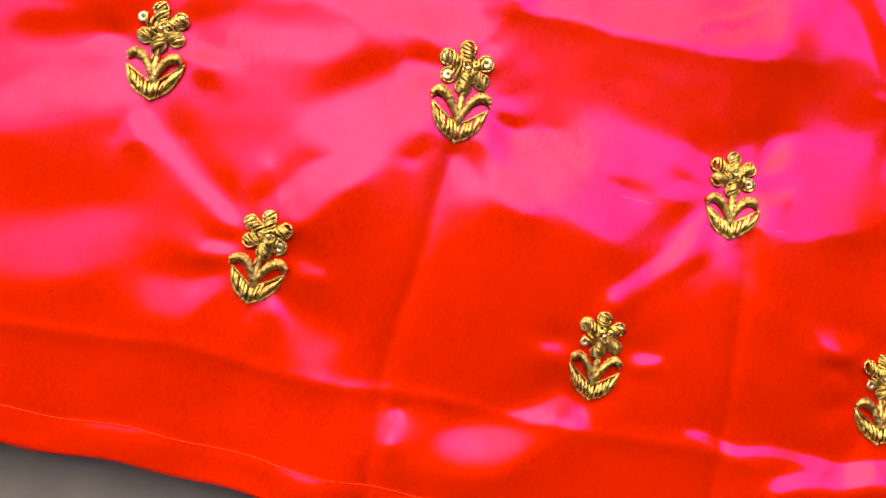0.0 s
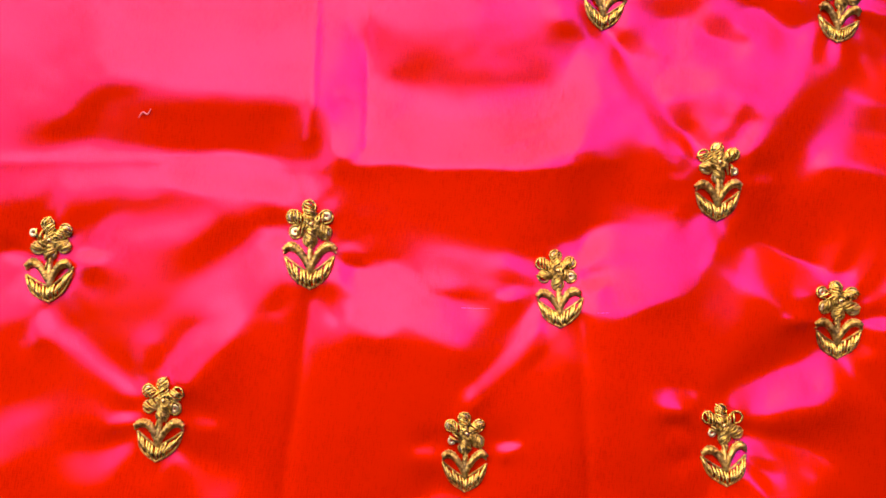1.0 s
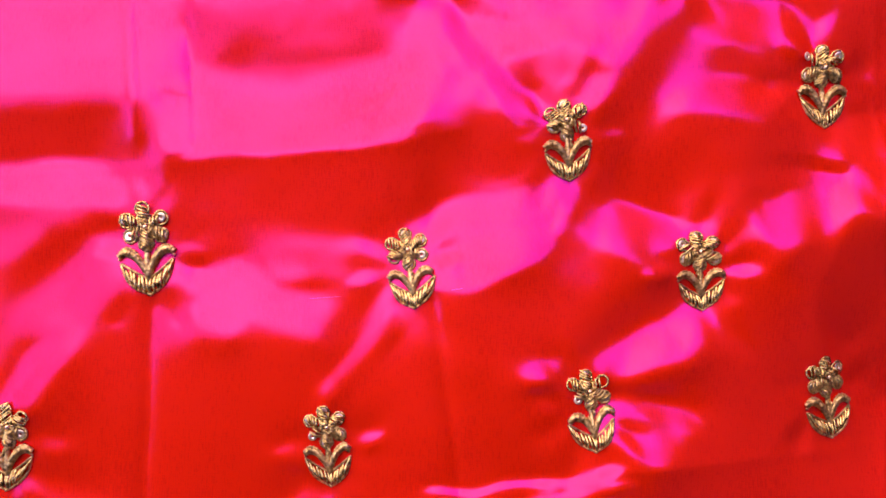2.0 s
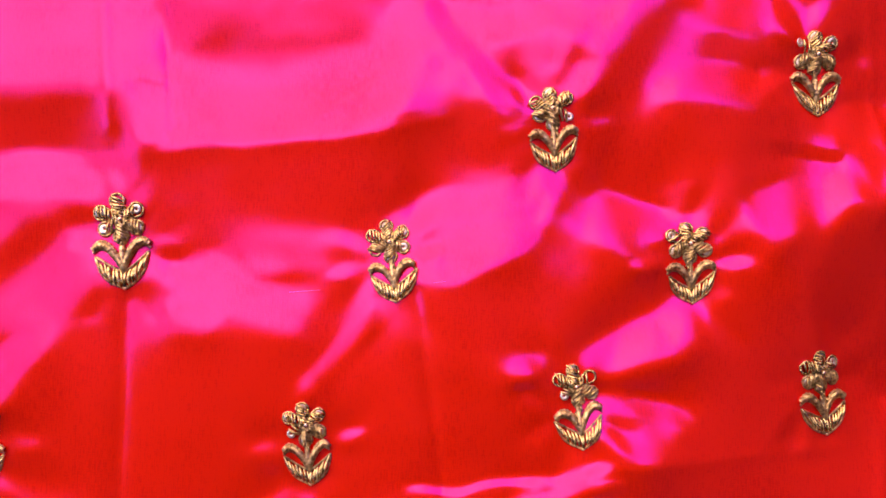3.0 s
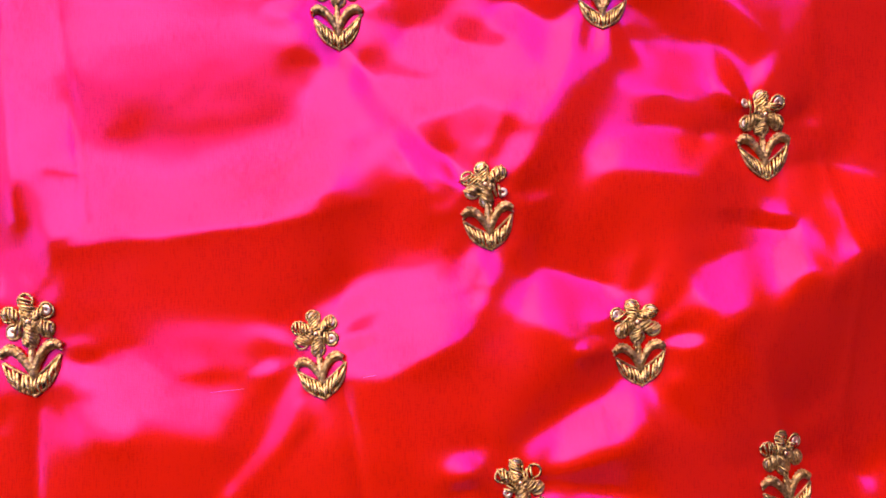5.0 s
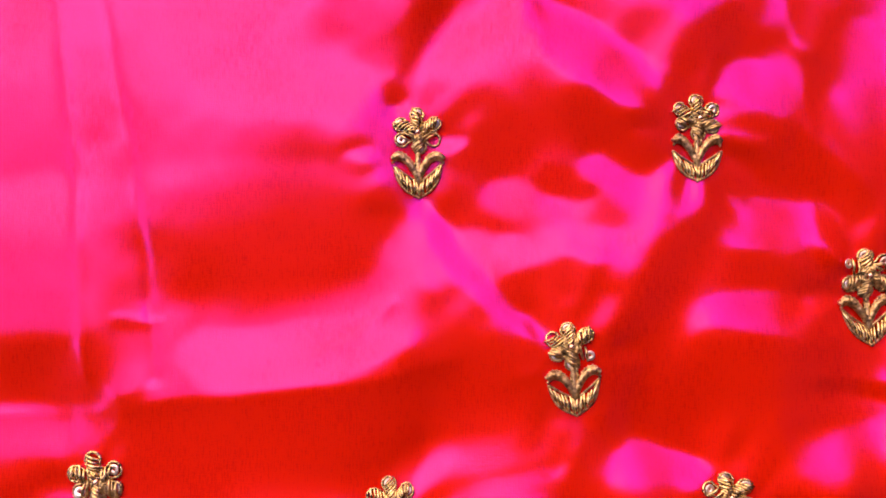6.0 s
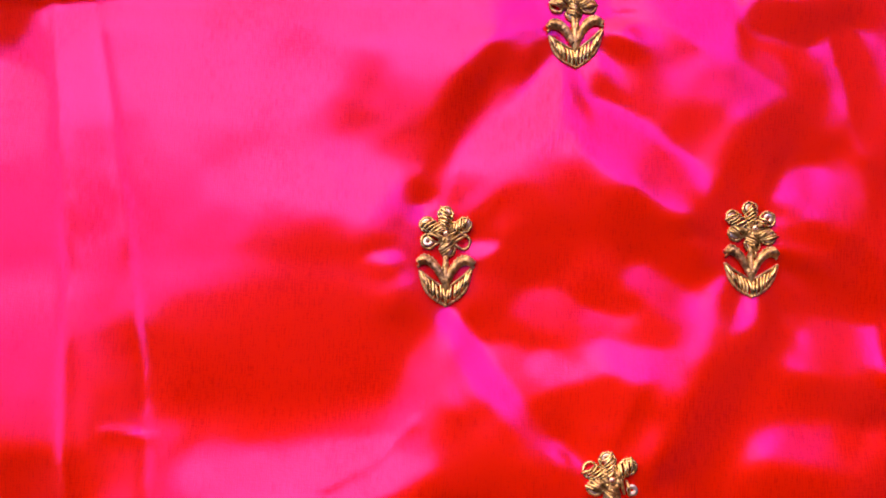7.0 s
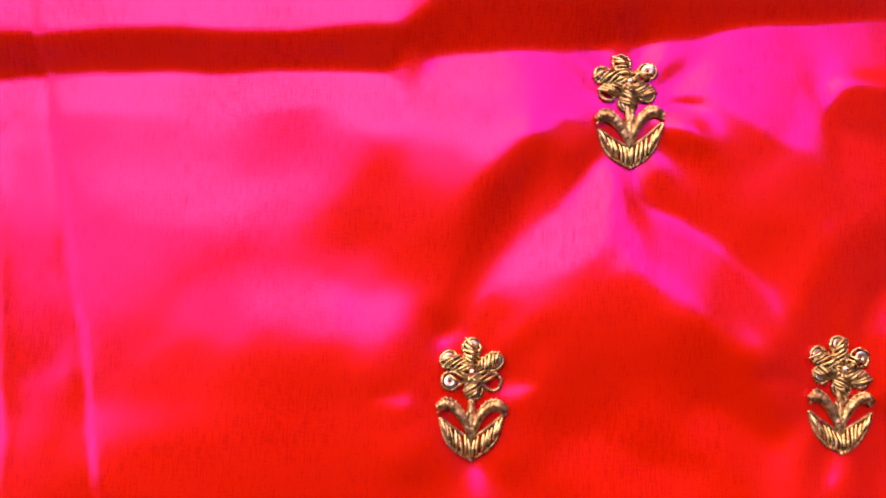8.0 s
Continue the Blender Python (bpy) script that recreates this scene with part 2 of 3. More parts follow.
tug(194, 47, 194, 13, 1.0, 17.0)
tug(13, 47, 55, 48, 9.0, -3.9)
tug(-106, 14, -86, 22, 4.0, -7.1)
tug(-63, 6, -45, -8, 4.0, -2.3)
tug(-41, 170, -30, 167, 8.0, -14.6)
tug(-21, 159, -13, 112, 2.0, -4.6)
tug(117, 79, 157, 86, 5.0, 4.8)
tug(85, 98, 92, 87, 4.0, 1.4)
tug(82, 117, 108, 109, 7.0, -1.7)
tug(85, 104, 92, 92, 4.0, -1.4)
tug(40, 141, 53, 119, 8.0, -5.3)
tug(-64, 28, -42, 37, 4.0, -6.8)
tug(-99, 26, -85, 24, 5.0, -7.3)
tug(81, 120, 110, 118, 8.0, -6.4)
tug(80, 140, 100, 157, 5.0, 7.3)
tug(103, 151, 120, 139, 3.0, 9.3)
tug(86, 109, 93, 100, 4.0, -3.4)
tug(139, 104, 131, 74, 6.0, 0.6)
tug(162, 90, 163, 58, 6.0, 4.4)
tug(138, 124, 128, 112, 5.0, -3.2)
tug(78, 66, 100, 60, 6.0, -7.1)
tug(81, 13, 108, 13, 9.0, 2.1)
tug(-90, -35, -73, -27, 7.0, 4.3)
tug(-28, -34, -10, -37, 5.0, 7.0)
tug(-11, 4, -4, -35, 3.0, -0.5)
tug(74, 12, 77, -14, 2.0, 1.3)
tug(110, 105, 104, 93, 4.0, 7.3)
tug(140, 152, 137, 133, 6.0, -8.8)
tug(151, 80, 138, 56, 6.0, -3.6)
tug(180, 39, 184, 13, 7.0, 3.2)

LEAN = tilt_sum / np.maximum(tilt_weight, 1e-6) * tilt_cover
SHARP = {"soft": 2.2, "firm": 5.0}


def settle(degrees, half, *points, edge="firm"):
    """Lays a stretch of cloth along a line through points in mm at one lean, over whatever lay there before."""
    global LEAN, tilt_cover
    d = np.full_like(GX, 9.0)
    for (ax, ay), (bx, by) in zip(points, points[1:]):
        d = np.minimum(d, off_line(ax / 1000, ay / 1000, bx / 1000, by / 1000, 0.6)[0])
    w = np.exp(-(d / (half / 1000)) ** SHARP[edge])
    LEAN = LEAN * (1 - w) + degrees * w
    tilt_cover = np.maximum(tilt_cover, w)


# the left of the two long creases
settle(5, 12, (-60, 96), (-17, 98))
settle(4, 9, (-60, 79), (-12, 81))
settle(-8, 6.6, (-60, 59.8), (-8, 60.4))
settle(9, 5.0, (-45, 46.5), (-12, 47))
settle(8, 4.0, (3, 62), (1, 72))
settle(6.5, 6.5, (0, 78), (-8, 118))
# the plain stretch between the creases and the flowers
settle(-2.3, 12.5, (22, 95), (50, 96))
settle(-4.5, 6, (14, 86), (24, 88), edge="soft")
settle(11, 6.5, (22, 67.5), (60, 69.5))
settle(-4, 6, (14, 51), (62, 54))
settle(-4, 6, (70, 57), (84, 63), (96, 64))
settle(6, 4, (68, 97), (68, 74), edge="soft")
settle(3, 6.5, (-10, 122), (-17, 164))
settle(2.5, 9, (8, 152), (36, 150), edge="soft")
settle(5.5, 9, (36, 132), (56, 130), edge="soft")
settle(-5, 6, (52, 160), (54, 148), edge="soft")
settle(0, 6, (10, 136), (12, 126), edge="soft")
# the folds round the upper flowers
settle(-7, 9, (88, 123), (94, 118))
settle(-9, 7, (112, 127), (126, 121))
settle(4, 6, (95, 104), (118, 101))
settle(-4, 4, (106, 110), (112, 109))
settle(5, 6, (84, 91), (99, 89))
settle(9, 4.5, (96, 91), (102, 87))
settle(9, 4, (108, 95), (121, 94))
settle(-1, 4.5, (88, 79), (97, 83), (108, 87))
settle(10, 3.6, (74, 102), (83, 87), (97, 71))
settle(7, 5, (117, 114), (126, 107), (136, 100))
settle(11, 6, (148, 99), (171, 98))
settle(-2, 3.5, (152, 88), (162, 87))
settle(11, 5, (147, 79), (175, 77))
settle(-8, 7, (148, 117), (160, 116))
settle(-6, 5, (165, 113), (179, 106))
settle(1, 8, (149, 137), (158, 133))
settle(3, 8, (179, 142), (184, 119))
settle(-10, 8, (198, 125), (198, 85))
settle(16, 5.5, (191, 72), (215, 66))
# below the upper flowers
settle(-3, 9, (134, 62), (158, 64))
settle(0, 5, (155, 50), (156, 40))
settle(16, 7.5, (175, 46), (184, 49))
settle(-4, 2, (166, 60.5), (185, 59.5))
settle(-6, 6, (139, 97), (128, 80), (119, 58), edge="soft")
settle(3.7, 6, (34, 33), (55, 31), edge="soft")
settle(17, 5.5, (124, 44), (138, 40))
settle(-9, 4, (141, 70), (142, 56), edge="soft")
settle(-9, 4, (71, 63), (69, 46), edge="soft")
settle(-13, 8, (190, 40), (190, 19))
settle(-13, 8, (203, 46), (203, 4))
# the fold across the far end
settle(-1, 4, (-40, 180), (-12, 182.5), (53, 188.8))
settle(-24, 3.4, (-40, 172.5), (-12, 175.2), (53, 181.6))
settle(-20, 4.5, (62, 185.5), (100, 190), (150, 195.5))
settle(3, 4, (-20, 168), (52, 173.5))
settle(3, 3.5, (64, 177.5), (92, 180))
settle(3, 6, (113, 180), (130, 172))
settle(3, 4.5, (118, 184), (150, 187.5))
settle(-10, 4.5, (141, 174), (150, 172))
settle(-2.5, 6, (127, 160), (138, 156))
settle(-6, 4, (106, 156), (111, 156), edge="soft")
settle(9, 6.5, (106, 147), (114, 143), (124, 136.5))
settle(-9, 5.5, (147, 149), (148, 143))
settle(2, 2.6, (122, 177), (134, 169), (152, 156))
settle(4, 6, (149, 136), (158, 131))

# where the flowers are worked: foot and head of each, in mm
FLOWERS = (
    (-71.5, 5.5, -76.5, 29.3), (0.3, 18.8, -3.8, 43.7), (69.7, 17.6, 65.8, 39.3), (110.4, 53.2, 107.8, 76.0), (180.6, 70.6, 179.0, 94.4),
    (147.0, 19.5, 144.7, 41.7), (49.6, -29.3, 46.8, -7.8), (118.0, -17.9, 115.0, 3.7), (185.0, -14.3, 181.2, 8.7), (-33.8, -32.6, -35.1, -9.7),
    (72.2, 104.9, 70.9, 127.4), (139.5, 109.5, 139.2, 131.5), (99.9, 160.4, 97.6, 183.2),
)

# the stitching draws the cloth in: it rises beside each flower's waist and dips by its head and foot
for n, (fx, fy, hx, hy) in enumerate(FLOWERS):
    ux, uy = np.array((hx - fx, hy - fy)) / math.hypot(hx - fx, hy - fy)
    cx, cy = (fx + hx) / 2, (fy + hy) / 2
    for k, (across, along, reach, wide, degrees) in enumerate(((-9.5, 0.5, 4, 2.2, 11), (9.5, 0.0, 4, 2.4, 12), (-6, -14, 5, 2.6, -5), (6.5, -13.5, 6, 2.8, -6), (0.4, -14.5, 6, 2.2, 3), (-4, 14, 4, 1.8, -5), (4, 14, 5, 1.8, -5), (0, 14.5, 3, 0.9, 5))):
        across, along = across + 1.3 * math.sin(n * 2.3 + k), along + 1.3 * math.cos(n * 1.7 + k * 2)
        out = math.hypot(across, along)
        tx, ty = across * (out + reach) / out, along * (out + reach) / out
        d, u = off_line((cx + uy * across + ux * along) / 1000, (cy - ux * across + uy * along) / 1000, (cx + uy * tx + ux * ty) / 1000, (cy - ux * tx + uy * ty) / 1000, 0.4)
        w = np.exp(-(d / (wide / 1000 * (1 - 0.35 * u))) ** 2.6)
        LEAN = LEAN + degrees * (0.8 + 0.3 * math.sin(n * 3.1 + k * 1.9)) * w
        tilt_cover = np.maximum(tilt_cover, w)

lean = np.tan(np.radians(LEAN)) * SLOPE_GAIN
want = lean.copy()
for _ in range(12):
    HEIGHT = np.real(np.fft.ifft2(1j * ky * np.fft.fft2(want) / (ky ** 2 + 1.0 * kx ** 2 + (1 / 0.045) ** 2)))
    want += 0.7 * tilt_cover * (lean + np.gradient(HEIGHT, CELL, axis=0))

# the corner by the added low wall lies flatter
HEIGHT -= 0.0030 * np.exp(-((GX - 0.186) ** 2 + (GY + 0.006) ** 2) / (2 * 0.030 ** 2))

# towards the right the cloth falls away, a slope added to shade that side
HEIGHT -= 0.0055 * (np.clip((GX - 0.095) / 0.10, 0, 1.6)) ** 2

# small slack in the cloth
for size, depth in ((0.022, 0.00020), (0.007, 0.00004), (0.0035, 0.000012)):
    HEIGHT += unrest(size) * depth


def crease(height, width, *points):
    """A pressed crease through points in mm: a ridge, or with a minus a furrow, that is sharp along its line."""
    global HEIGHT
    d = np.full_like(GX, 9.0)
    for (ax, ay), (bx, by) in zip(points, points[1:]):
        d = np.minimum(d, off_line(ax / 1000, ay / 1000, bx / 1000, by / 1000, 0.25)[0])
    HEIGHT = HEIGHT + height / 1000 * np.exp(-np.sqrt(d ** 2 + 0.0004 ** 2) / (width / 1000))


crease(-1.0, 2.2, (0, 16), (1, -13), (2, -36), (7, -69), (10, -90))
crease(0.9, 1.2, (-6, 62), (-11, 100), (-21, 172), (-25, 200))
crease(-0.75, 0.9, (9.5, 61), (4, 102), (-11, 168), (-16, 200))
crease(-0.9, 1.8, (74, 20), (78, 0), (83, -33), (86, -60))
crease(0.45, 2.5, (-130, 38), (-93, 43), (-54, 49), (-7, 53), (27, 58), (65, 61), (80, 66))
crease(0.30, 2.0, (170, 80), (168, 97), (165, 133), (156, 176), (150, 215))
crease(0.50, 0.9, (186, 160), (191.5, 129), (195, 99), (197, 70), (201, 48), (200, 11), (200, -45))
crease(0.50, 1.3, (-120, -60), (-91, -55), (-47, -46), (-4, -44), (4, -42), (46, -37), (78, -32), (93, -32), (125, -23), (190, -18))
crease(0.36, 1.2, (48, 66), (58, 71), (66, 79))
crease(0.40, 0.7, (0, 75.2), (9, 74))

slack = unrest(0.012)
for n, (fx, fy, hx, hy) in enumerate(FLOWERS):
    cx, cy = (fx + hx) / 2000, (fy + hy) / 2000
    r, phi = np.hypot((GX - cx) / 0.8, GY - cy), np.arctan2(GY - cy, GX - cx)
    ripple = np.cos(5 * phi + n * 1.7) + 0.8 * np.cos(9 * phi + n * 2.9)
    HEIGHT += 0.00017 * ripple * (1 + 0.8 * slack) * np.exp(-((r - 0.0160) / 0.0070) ** 2)
    HEIGHT -= 0.0006 * np.exp(-(r / 0.012) ** 2)


def edge_y(x):
    """The cut edge of the cloth."""
    return -0.0722 + 0.11 * x - 0.0008 * math.sin(x * 60 + 1.0) + 0.0004 * math.sin(x * 210)


EDGE = np.vectorize(edge_y)(gx)
above = GY - EDGE[None, :]
HEM = 0.0085
HEIGHT += 0.0003 / (1 + np.exp(np.clip((above - HEM) / 0.0004, -50, 50)))
HEIGHT += 0.00022 * unrest(0.006) * np.exp(-((above - 0.005) / 0.006) ** 2)
HEIGHT -= 0.00012 * np.exp(-((above - HEM) / 0.0011) ** 2) * (1 + 0.3 * unrest(0.005))
HEIGHT += 0.0038 * np.exp(-(above / 0.020) ** 2) * np.exp(-((GX + 0.006) / 0.020) ** 2)
FLOOR_Z = float(HEIGHT[(GX > -0.17) & (GX < 0.28) & (above > 0) & (GY < 0.30)].min()) - 0.0008


def high(x, y):
    """The cloth's height at a place."""
    u, v = (x - X0) / CELL, (y - Y0) / CELL
    i, j = int(u), int(v)
    u, v = u - i, v - j
    h = HEIGHT
    return float((h[j, i] * (1 - u) + h[j, i + 1] * u) * (1 - v) + (h[j + 1, i] * (1 - u) + h[j + 1, i + 1] * u) * v)


# ---- the setting: a cement floor in a made-up, unseen porch, open on one side ----
box("floor", -2.4, 2.4, -2.2, 0.9, FLOOR_Z - 0.15, FLOOR_Z, CONCRETE, "grey worn cement floor of an open porch", "floor")
box("ground", -60, 60, -60, 60, FLOOR_Z - 0.5, FLOOR_Z - 0.17, EARTH, "bare brown earth yard around the porch", "ground")
# unseen roof, added so that flat silk reflects dark; its slant steers the sheen
bm = bmesh.new()
corners = ((-2.6, -2.4), (2.6, -2.4), (2.6, ADDED_ROOF_EDGE + 0.33 * 2.6), (-2.6, ADDED_ROOF_EDGE - 0.33 * 2.6))
under = bm.faces.new([bm.verts.new((x, y, 2.5)) for x, y in corners])
top = bmesh.ops.extrude_face_region(bm, geom=[under])["geom"]
bmesh.ops.translate(bm, vec=(0, 0, 0.15), verts=[g for g in top if isinstance(g, bmesh.types.BMVert)])
bmesh.ops.recalc_face_normals(bm, faces=bm.faces)
tagged(new("ceiling", mesh_from("ceiling", bm, BLOCKER_DARK, False)), "unseen dark roof added to shape the reflections in the silk", "ceiling", kind="structure")
# unseen sunlit reflector, added to make the sheen on the left pale and warm
box("bounce_wall_cream", -5.0, 0.6, 2.3, 2.5, FLOOR_Z - 0.4, 8.5, CREAM_BOUNCE, "unseen sunlit cream wall added as a reflector for the pale pink sheen", "wall")
# unseen blue reflector, added to turn the right-hand sheen magenta
box("bounce_wall_blue", 0.602, 5.0, 2.3, 2.5, FLOOR_Z - 0.4, 8.5, BLUE_BOUNCE, "unseen sunlit blue wall added as a reflector for the magenta sheen", "wall")
# unseen walls added to shut out light; the left one stops short
box("wall_back", -2.6, 2.6, -2.4, -2.2, FLOOR_Z - 0.15, 2.497, PLASTER, "unseen plain limewashed wall added to close the place behind", "wall")
box("wall_side", -2.6, -2.4, -2.197, -0.7, FLOOR_Z - 0.15, 2.497, PLASTER, "unseen plain limewashed wall added on the left, cut short for light", "wall")
box("wall_end", 2.4, 2.6, -2.197, 1.3, FLOOR_Z - 0.15, 2.497, PLASTER, "unseen plain limewashed wall added to close the place on the right", "wall")
# unseen low blocker, added to dim the right side of the cloth
box("blocker_low", 0.43, 0.60, -2.197, 0.88, FLOOR_Z + 0.002, 0.48, BLOCKER_DARK, "unseen low dark wall added to block light from the right", "wall")


# ---- the cloth ----
def cloth():
    cols = np.arange(-0.170, 0.2801, CELL)
    rows = 391
    verts = []
    v01 = np.linspace(0, 1, rows)
    for v in v01:
        for x in cols:
            e = edge_y(x)
            y = e + v * (0.30 - e)
            verts.append((x, y, high(x, y)))
    w = len(cols)
    faces = [(j * w + i, j * w + i + 1, (j + 1) * w + i + 1, (j + 1) * w + i) for j in range(rows - 1) for i in range(w - 1)]
    me = bpy.data.meshes.new("silk_cloth")
    me.from_pydata(verts, [], faces)
    me.materials.append(SILK)
    me.shade_smooth()
    ob = new("silk_cloth", me)
    th = ob.modifiers.new("thickness", "SOLIDIFY")
    th.thickness, th.offset = 0.00025, -1
    return tagged(ob, "creased scarlet and pink shot silk with gold flowers, lying on cement", "fabric")


CLOTH = cloth()


def tube(bm, pts, radius, sides=6, rib=0.0, taper=True, rings=1):
    """A thread along points; rib swells every other ring as the turns of a coil do."""
    pts = [Vector(p) for p in pts]
    fine = []
    for p, q in zip(pts, pts[1:]):
        fine += [p.lerp(q, k / rings) for k in range(rings)]
    fine.append(pts[-1])
    n, loops = len(fine), []
    for i, p in enumerate(fine):
        t = (fine[min(i + 1, n - 1)] - fine[max(i - 1, 0)]).normalized()
        side = t.cross(Vector((0, 0, 1)))
        side = side.normalized() if side.length > 1e-6 else Vector((1, 0, 0))
        up = side.cross(t)
        f = i / (n - 1)
        r = radius * (1 + rib * (1 if i % 2 else -1))
        if taper:
            r *= 0.45 + 0.55 * math.sin(math.pi * min(max(f, 0.04), 0.96)) ** 0.5
        loops.append([bm.verts.new(p + r * (math.cos(k * math.tau / sides + f) * side + math.sin(k * math.tau / sides + f) * up)) for k in range(sides)])
    for a, b in zip(loops, loops[1:]):
        for k in range(sides):
            bm.faces.new((a[k], a[(k + 1) % sides], b[(k + 1) % sides], b[k]))
    bm.faces.new(loops[0][::-1])
    bm.faces.new(loops[-1])


def curve(points, n):
    """A smooth line of n + 1 points through the given ones (Catmull-Rom)."""
    p = [Vector(q) for q in points]
    p = [2 * p[0] - p[1]] + p + [2 * p[-1] - p[-2]]
    m, out = len(p) - 3, []
    for i in range(n + 1):
        s = i / n * m
        k = min(int(s), m - 1)
        t = s - k
        a, b, c, d = p[k:k + 4]
        out.append(0.5 * (2 * b + (c - a) * t + (2 * a - 5 * b + 4 * c - d) * t * t + (3 * b - a - 3 * c + d) * t ** 3))
    return out


def ring_disc(bm, c, r, hole, thick, lean_x, lean_y):
    """A sequin: a thin cupped disc with a hole."""
    n = 18
    loops = []
    for rad, z in ((hole, 0.0), (r, 0.16), (r, 0.16 + thick), (hole, thick)):
        loops.append([bm.verts.new((c[0] + rad * math.cos(k * math.tau / n), c[1] + rad * math.sin(k * math.tau / n),
                                    c[2] + z + lean_x * rad * math.cos(k * math.tau / n) + lean_y * rad * math.sin(k * math.tau / n))) for k in range(n)])
    for a, b in zip(loops, loops[1:] + loops[:1]):
        for k in range(n):
            bm.faces.new((a[k], a[(k + 1) % n], b[(k + 1) % n], b[k]))
    bmesh.ops.recalc_face_normals(bm, faces=bm.faces)


def flower(foot, head, seed):
    """One worked flower. All its shapes are drawn in mm on a flower 22.5 mm high, and laid on the cloth."""
    rnd = random.Random(seed)
    axis = Vector((head[0] - foot[0], head[1] - foot[1]))
    size = axis.length / 0.0225
    up = axis.normalized()
    right = Vector((up.y, -up.x))
    mid = (Vector(foot) + Vector(head)) / 2
    origin = Vector((mid.x, mid.y, high(mid.x, mid.y)))
    j = lambda s: rnd.uniform(-s, s)

    def lay(bm):
        for v in bm.verts:
            q = mid + (right * v.co.x + up * v.co.y) * size
            v.co = Vector((q.x, q.y, high(q.x, q.y) + v.co.z * size)) - origin
        return bm

    centre = (0.5 + j(0.3), 4.9 + j(0.3))
    # stem and the small bead at the foot
    bm = bmesh.new()
    tube(bm, [(0.1, -7.9, 0.0005), (0.05, -6, 0.45), (0, -3.4, 0.6), (0.1, 0.8, 0.5)], 0.85, 8, 0.12, True, 7)
    bmesh.ops.create_uvsphere(bm, u_segments=10, v_segments=6, radius=0.42, matrix=Matrix.Translation((-0.1, -10.9, 0.35)))
    flower_ob = new("embroidered_flower", mesh_from("embroidered_flower", lay_scaled(bm, lay), COPPER))
    flower_ob.location = origin
    flower_ob.parent = CLOTH
    tagged(flower_ob, "raised gold wire flower with two curled arms and leaves")

    def sub(name, bm, mat, label=""):
        return part(name, lay_scaled(bm, lay), mat, flower_ob, label)

    # six petals: coils laid over a sequin, with a twisted cord round each
    tips = [(0.0, 9.1), (4.1, 7.2), (3.9, 3.0), (0.2, 1.4), (-3.3, 3.3), (-3.9, 7.2)]
    bare = rnd.sample((1, 2, 4, 5), 1 + (seed % 3 == 0))
    for k, (tx, ty) in enumerate(tips):
        tip = Vector((tx + j(0.35), ty + j(0.35)))
        c = Vector(centre)
        d = (tip - c)
        reach = d.length
        d.normalize()
        s = Vector((-d.y, d.x))
        bm = bmesh.new()
        turn = rnd.choice((-1, 1))
        count = 6 if k not in bare else 3
        for q in range(count):
            f = (q + 0.5) / count
            along = 0.7 + (reach + 0.2 - (0.0 if k not in bare else 1.3)) * f
            w = 0.70 + 1.0 * math.sin(math.pi * min(0.25 + 0.6 * f, 1)) + j(0.15)
            p = c + d * along
            a = p - s * w * turn - d * (1.0 + j(0.35))
            e = p + s * w * turn + d * (1.0 + j(0.35))
            pts = curve([(a.x + j(0.12), a.y + j(0.12), 0.4), (p.x + j(0.15), p.y + j(0.15), 1.25 + j(0.3)), (e.x + j(0.12), e.y + j(0.12), 0.4)], 16)
            tube(bm, pts, 0.35 + j(0.06), 7, 0.20)
        if k not in bare or rnd.random() < 0.7:
            sweep = 2.2
            arc = [tip + 1.62 * (d * math.cos(t) + s * math.sin(t)) for t in np.linspace(-sweep, sweep, 9)]
            cord = curve([(*(c + d * 1.2 - s * 0.9), 0.4)] + [(p.x + j(0.1), p.y + j(0.1), 0.35 + j(0.1)) for p in arc] + [(*(c + d * 1.2 + s * 0.9), 0.4)], 34)
            tube(bm, [p + Vector((0, 0, 0.08 * math.cos(i * 1.7))) for i, p in enumerate(cord)], 0.32, 6, 0.42, False)
        sub("petal", bm, OLD_GOLD if k in (2, 3, 4) else GOLD)
        if rnd.random() < 0.85:
            bm = bmesh.new()
            ring_disc(bm, (*(tip + d * (0.25 if k not in bare else 0.1)), 0.25 if k not in bare else 0.55), 1.15, 0.26, 0.1, j(0.25), j(0.25))
            sub("sequin", bm, SEQUIN, "pale shiny foil sequin with a hole")
    bm = bmesh.new()
    bmesh.ops.create_uvsphere(bm, u_segments=14, v_segments=9, radius=0.70, matrix=Matrix.Translation((*centre, 1.35)))
    sub("centre_bead", bm, BEAD, "round rose gold bead")

    # odd bits of coil worked in about the bead and over the neck
    bm = bmesh.new()
    for k in range(9):
        t = rnd.uniform(0, math.tau)
        r0, r1 = 0.9 + j(0.2), 2.3 + j(0.6)
        a = (centre[0] + r0 * math.cos(t), centre[1] + r0 * math.sin(t), 1.0)
        m1 = (centre[0] + 1.6 * math.cos(t + 0.15), centre[1] + 1.6 * math.sin(t + 0.15), 1.55 + j(0.2))
        e1 = (centre[0] + r1 * math.cos(t + 0.35), centre[1] + r1 * math.sin(t + 0.35), 0.8)
        tube(bm, curve([a, m1, e1], 10), 0.30 + j(0.05), 6, 0.2)
    for k in range(4):
        x, y = j(0.9), rnd.uniform(-3.0, 0.6)
        tube(bm, curve([(x, y + 0.9, 0.7), (x + j(0.3), y, 1.2), (x + j(0.4), y - 0.9, 0.6)], 9), 0.30, 6, 0.2)
    sub("coil_filling", bm, OLD_GOLD)

    # two curled arms of crinkled purl with a cord along the upper side
    for side in (-1, 1):
        w, dip = 6.2 + j(0.5), j(0.7)
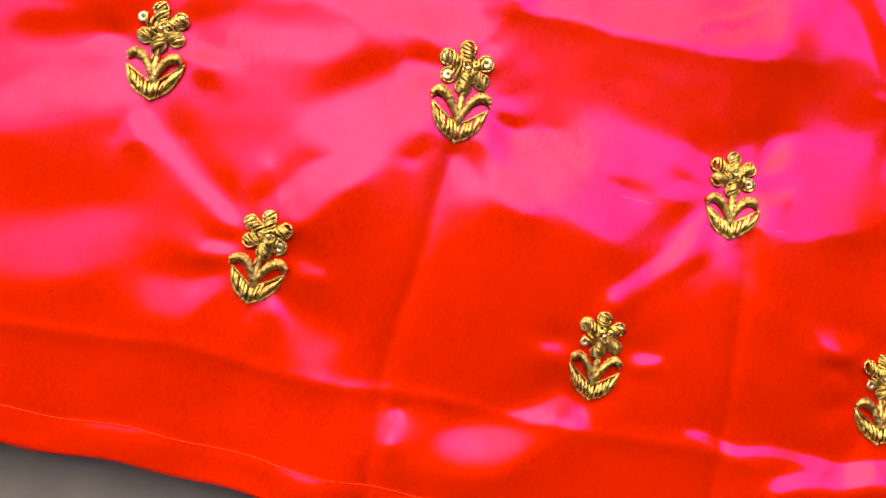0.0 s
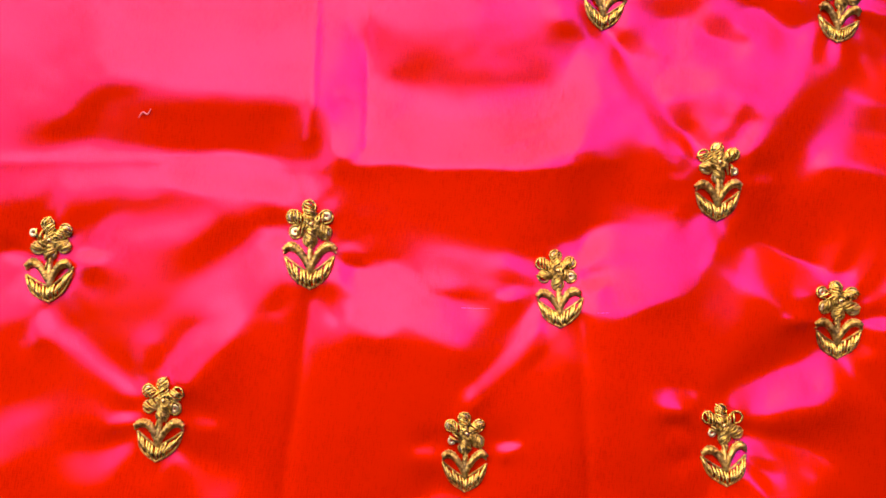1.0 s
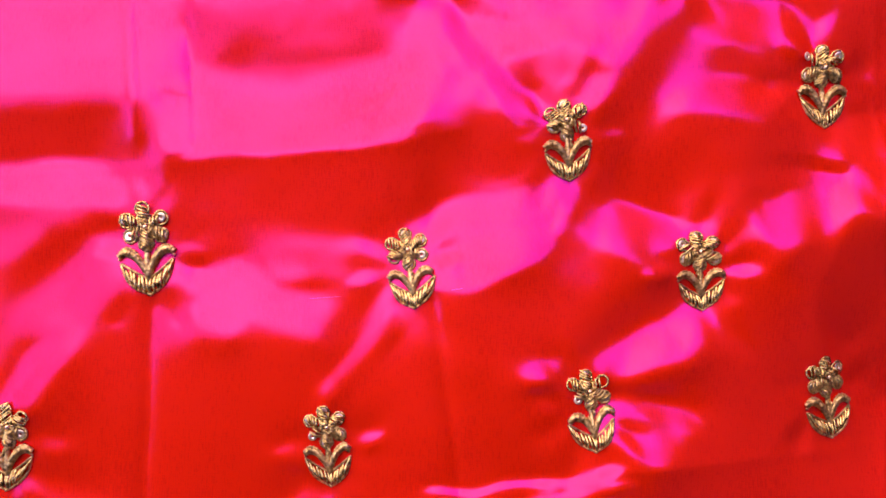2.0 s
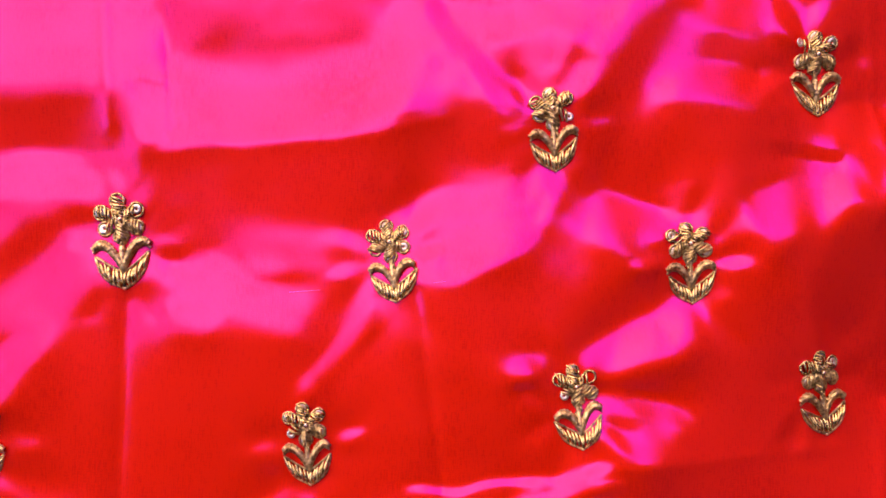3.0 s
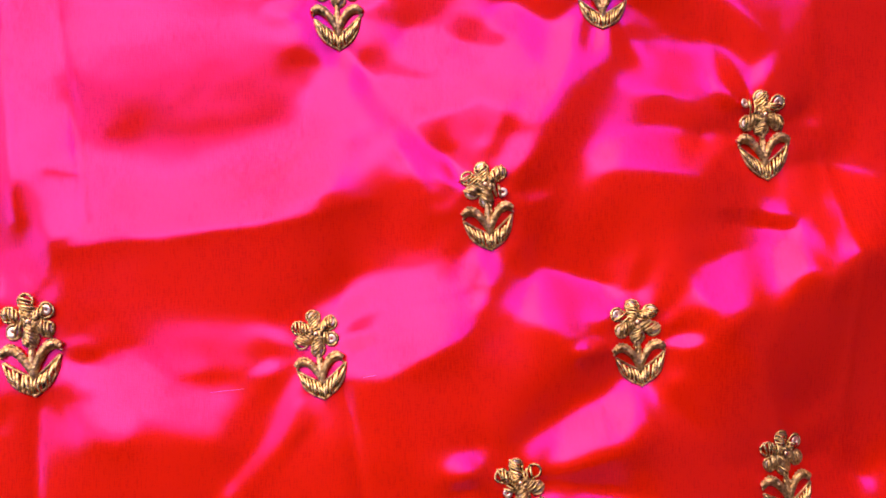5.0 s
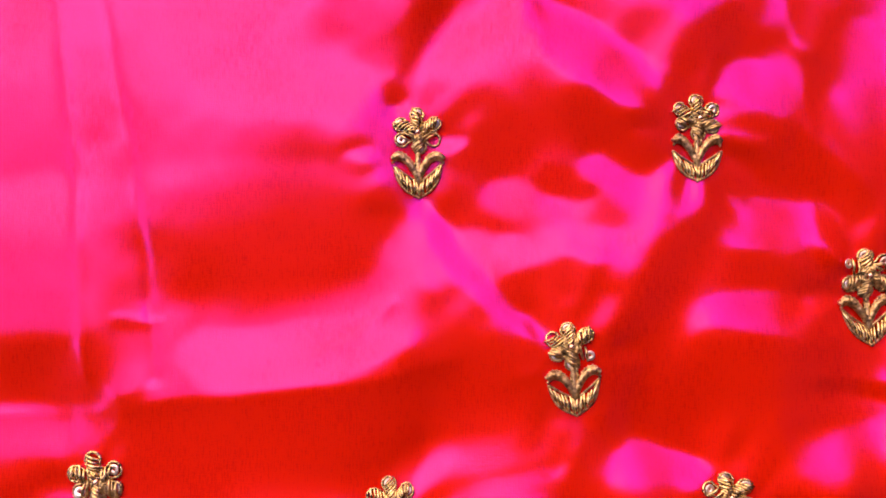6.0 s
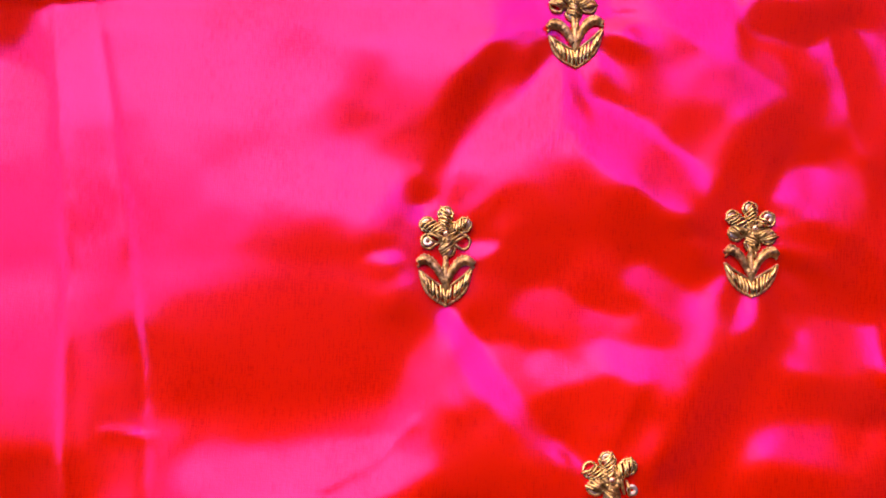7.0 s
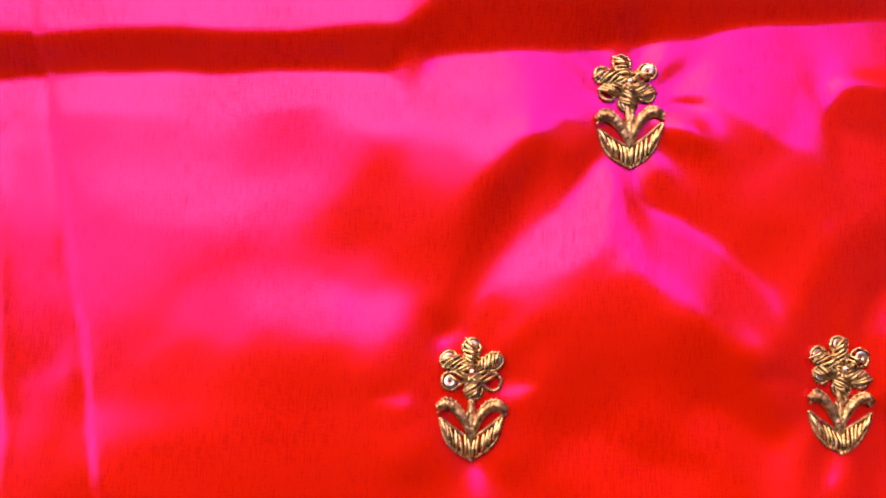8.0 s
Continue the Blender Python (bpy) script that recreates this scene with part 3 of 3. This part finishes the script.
        spine = [(side * 0.25, -5.5, 0.55), (side * 1.5, -3.2, 0.8), (side * 3.0, -1.4 + dip * 0.4, 0.95), (side * 4.8, -0.8 + dip, 0.85), (side * w, -1.7 + dip, 0.5)]
        bm = bmesh.new()
        line = curve(spine, 46)
        line = [p + Vector((j(0.05), j(0.07), j(0.05))) for p in line]
        tube(bm, line, 0.80, 9, 0.18, False)
        cord = curve([(x + side * -0.15, y + 0.85, 0.8) for x, y, z in spine], 34)
        cord = [p + Vector((0, 0.1 * math.sin(i * 1.6), 0.1 * math.cos(i * 1.6))) for i, p in enumerate(cord)]
        tube(bm, cord, 0.34, 6, 0.40, False)
        under = curve([(x + side * 0.15, y - 0.90, 0.55) for x, y, z in spine], 44)
        tube(bm, under, 0.28, 6, 0.42, False)
        sub("arm", bm, COPPER, "crinkled copper gold arm")

    # two leaves of slanting bright coils inside a beaded cord
    for side in (-1, 1):
        tip = Vector((side * (6.0 + j(0.5)), -3.4 + j(0.5)))
        inner, low = Vector((side * 0.5, -6.9)), Vector((side * 0.2, -10.8))
        outlet = Vector((side * (4.2 + j(0.3)), -7.3 + j(0.3)))
        n = 7
        bm = bmesh.new()
        for i in range(n):
            f = i / (n - 1)
            a = tip.lerp(inner, f) - Vector((0, 0.45 * math.sin(f * math.pi)))
            b = outlet.lerp(low, f) + Vector((side * 0.3, -0.5)) * math.sin(f * math.pi)
            a, b = a + Vector((j(0.22), j(0.35))), b + Vector((j(0.22), j(0.25)))
            m1 = a.lerp(b, 0.5) + Vector((side * -0.15, -0.15))
            tube(bm, curve([(*a, 0.35), (*m1, 0.95 + j(0.15)), (*b, 0.3)], 18), 0.40 + j(0.06), 8, 0.14)
        sub("leaf", bm, GOLD, "bright gold coil leaf")
        bm = bmesh.new()
        outer = [low.lerp(tip, f) + Vector((side * 1.15, -0.9)) * math.sin(f * math.pi) for f in np.linspace(0, 1.05, 8)]
        tube(bm, [p + Vector((0, 0, 0.06 * math.cos(i * 1.9))) for i, p in enumerate(curve([(*p, 0.28) for p in outer], 36))], 0.32, 6, 0.42, False)
        tube(bm, curve([(*inner, 0.3), (*(inner.lerp(tip, 0.5) + Vector((0, 0.05))), 0.35), (*(tip + Vector((0, 0.35))), 0.3)], 24), 0.27, 6, 0.4, False)
        sub("leaf_cord", bm, OLD_GOLD)
    return flower_ob


def lay_scaled(bm, lay):
    for v in bm.verts:
        v.co /= 1000
    return lay(bm)


for n, (fx, fy, hx, hy) in enumerate(FLOWERS):
    flower((fx / 1000, fy / 1000), (hx / 1000, hy / 1000), 11 + n)

# hem seam: one row of small stitches above the cut edge
bm = bmesh.new()
x = -0.168
while x < 0.278:
    y0, y1 = edge_y(x) + HEM, edge_y(x + 0.0017) + HEM
    tube(bm, [(x, y0, high(x, y0) + 0.00002), (x + 0.0008, (y0 + y1) / 2, high(x + 0.0008, (y0 + y1) / 2) + 0.00016), (x + 0.0017, y1, high(x + 0.0017, y1) + 0.00002)], 0.00013, 5)
    x += 0.0019
part("seam_stitches", bm, THREAD, CLOTH, "row of fine red hem stitches")

# threads pulled out of the weave
for ax, ay, bx, by in ((42, 19.5, 50, 20.3), (79, 23, 82, 23.5)):
    bm = bmesh.new()
    line = [(ax / 1000 + f * (bx - ax) / 1000, ay / 1000 + f * (by - ay) / 1000) for f in np.linspace(0, 1, 12)]
    tube(bm, [(x, y, high(x, y) + 0.00003 + 0.00003 * math.sin(i * 2.1)) for i, (x, y) in enumerate(line)], 0.000035, 5)
    part("pulled_thread", bm, LINT, CLOTH, "pale thread pulled from the weave")

# a shred of pink lint
bm = bmesh.new()
pts = [(-0.0553, 0.0605), (-0.0543, 0.0621), (-0.0530, 0.0617), (-0.0521, 0.0633)]
tube(bm, curve([(x, y, high(x, y) + 0.0003) for x, y in pts], 16), 0.00022, 5)
tagged(new("lint", mesh_from("lint", bm, LINT)), "tiny shred of pink lint on the silk", "lint")
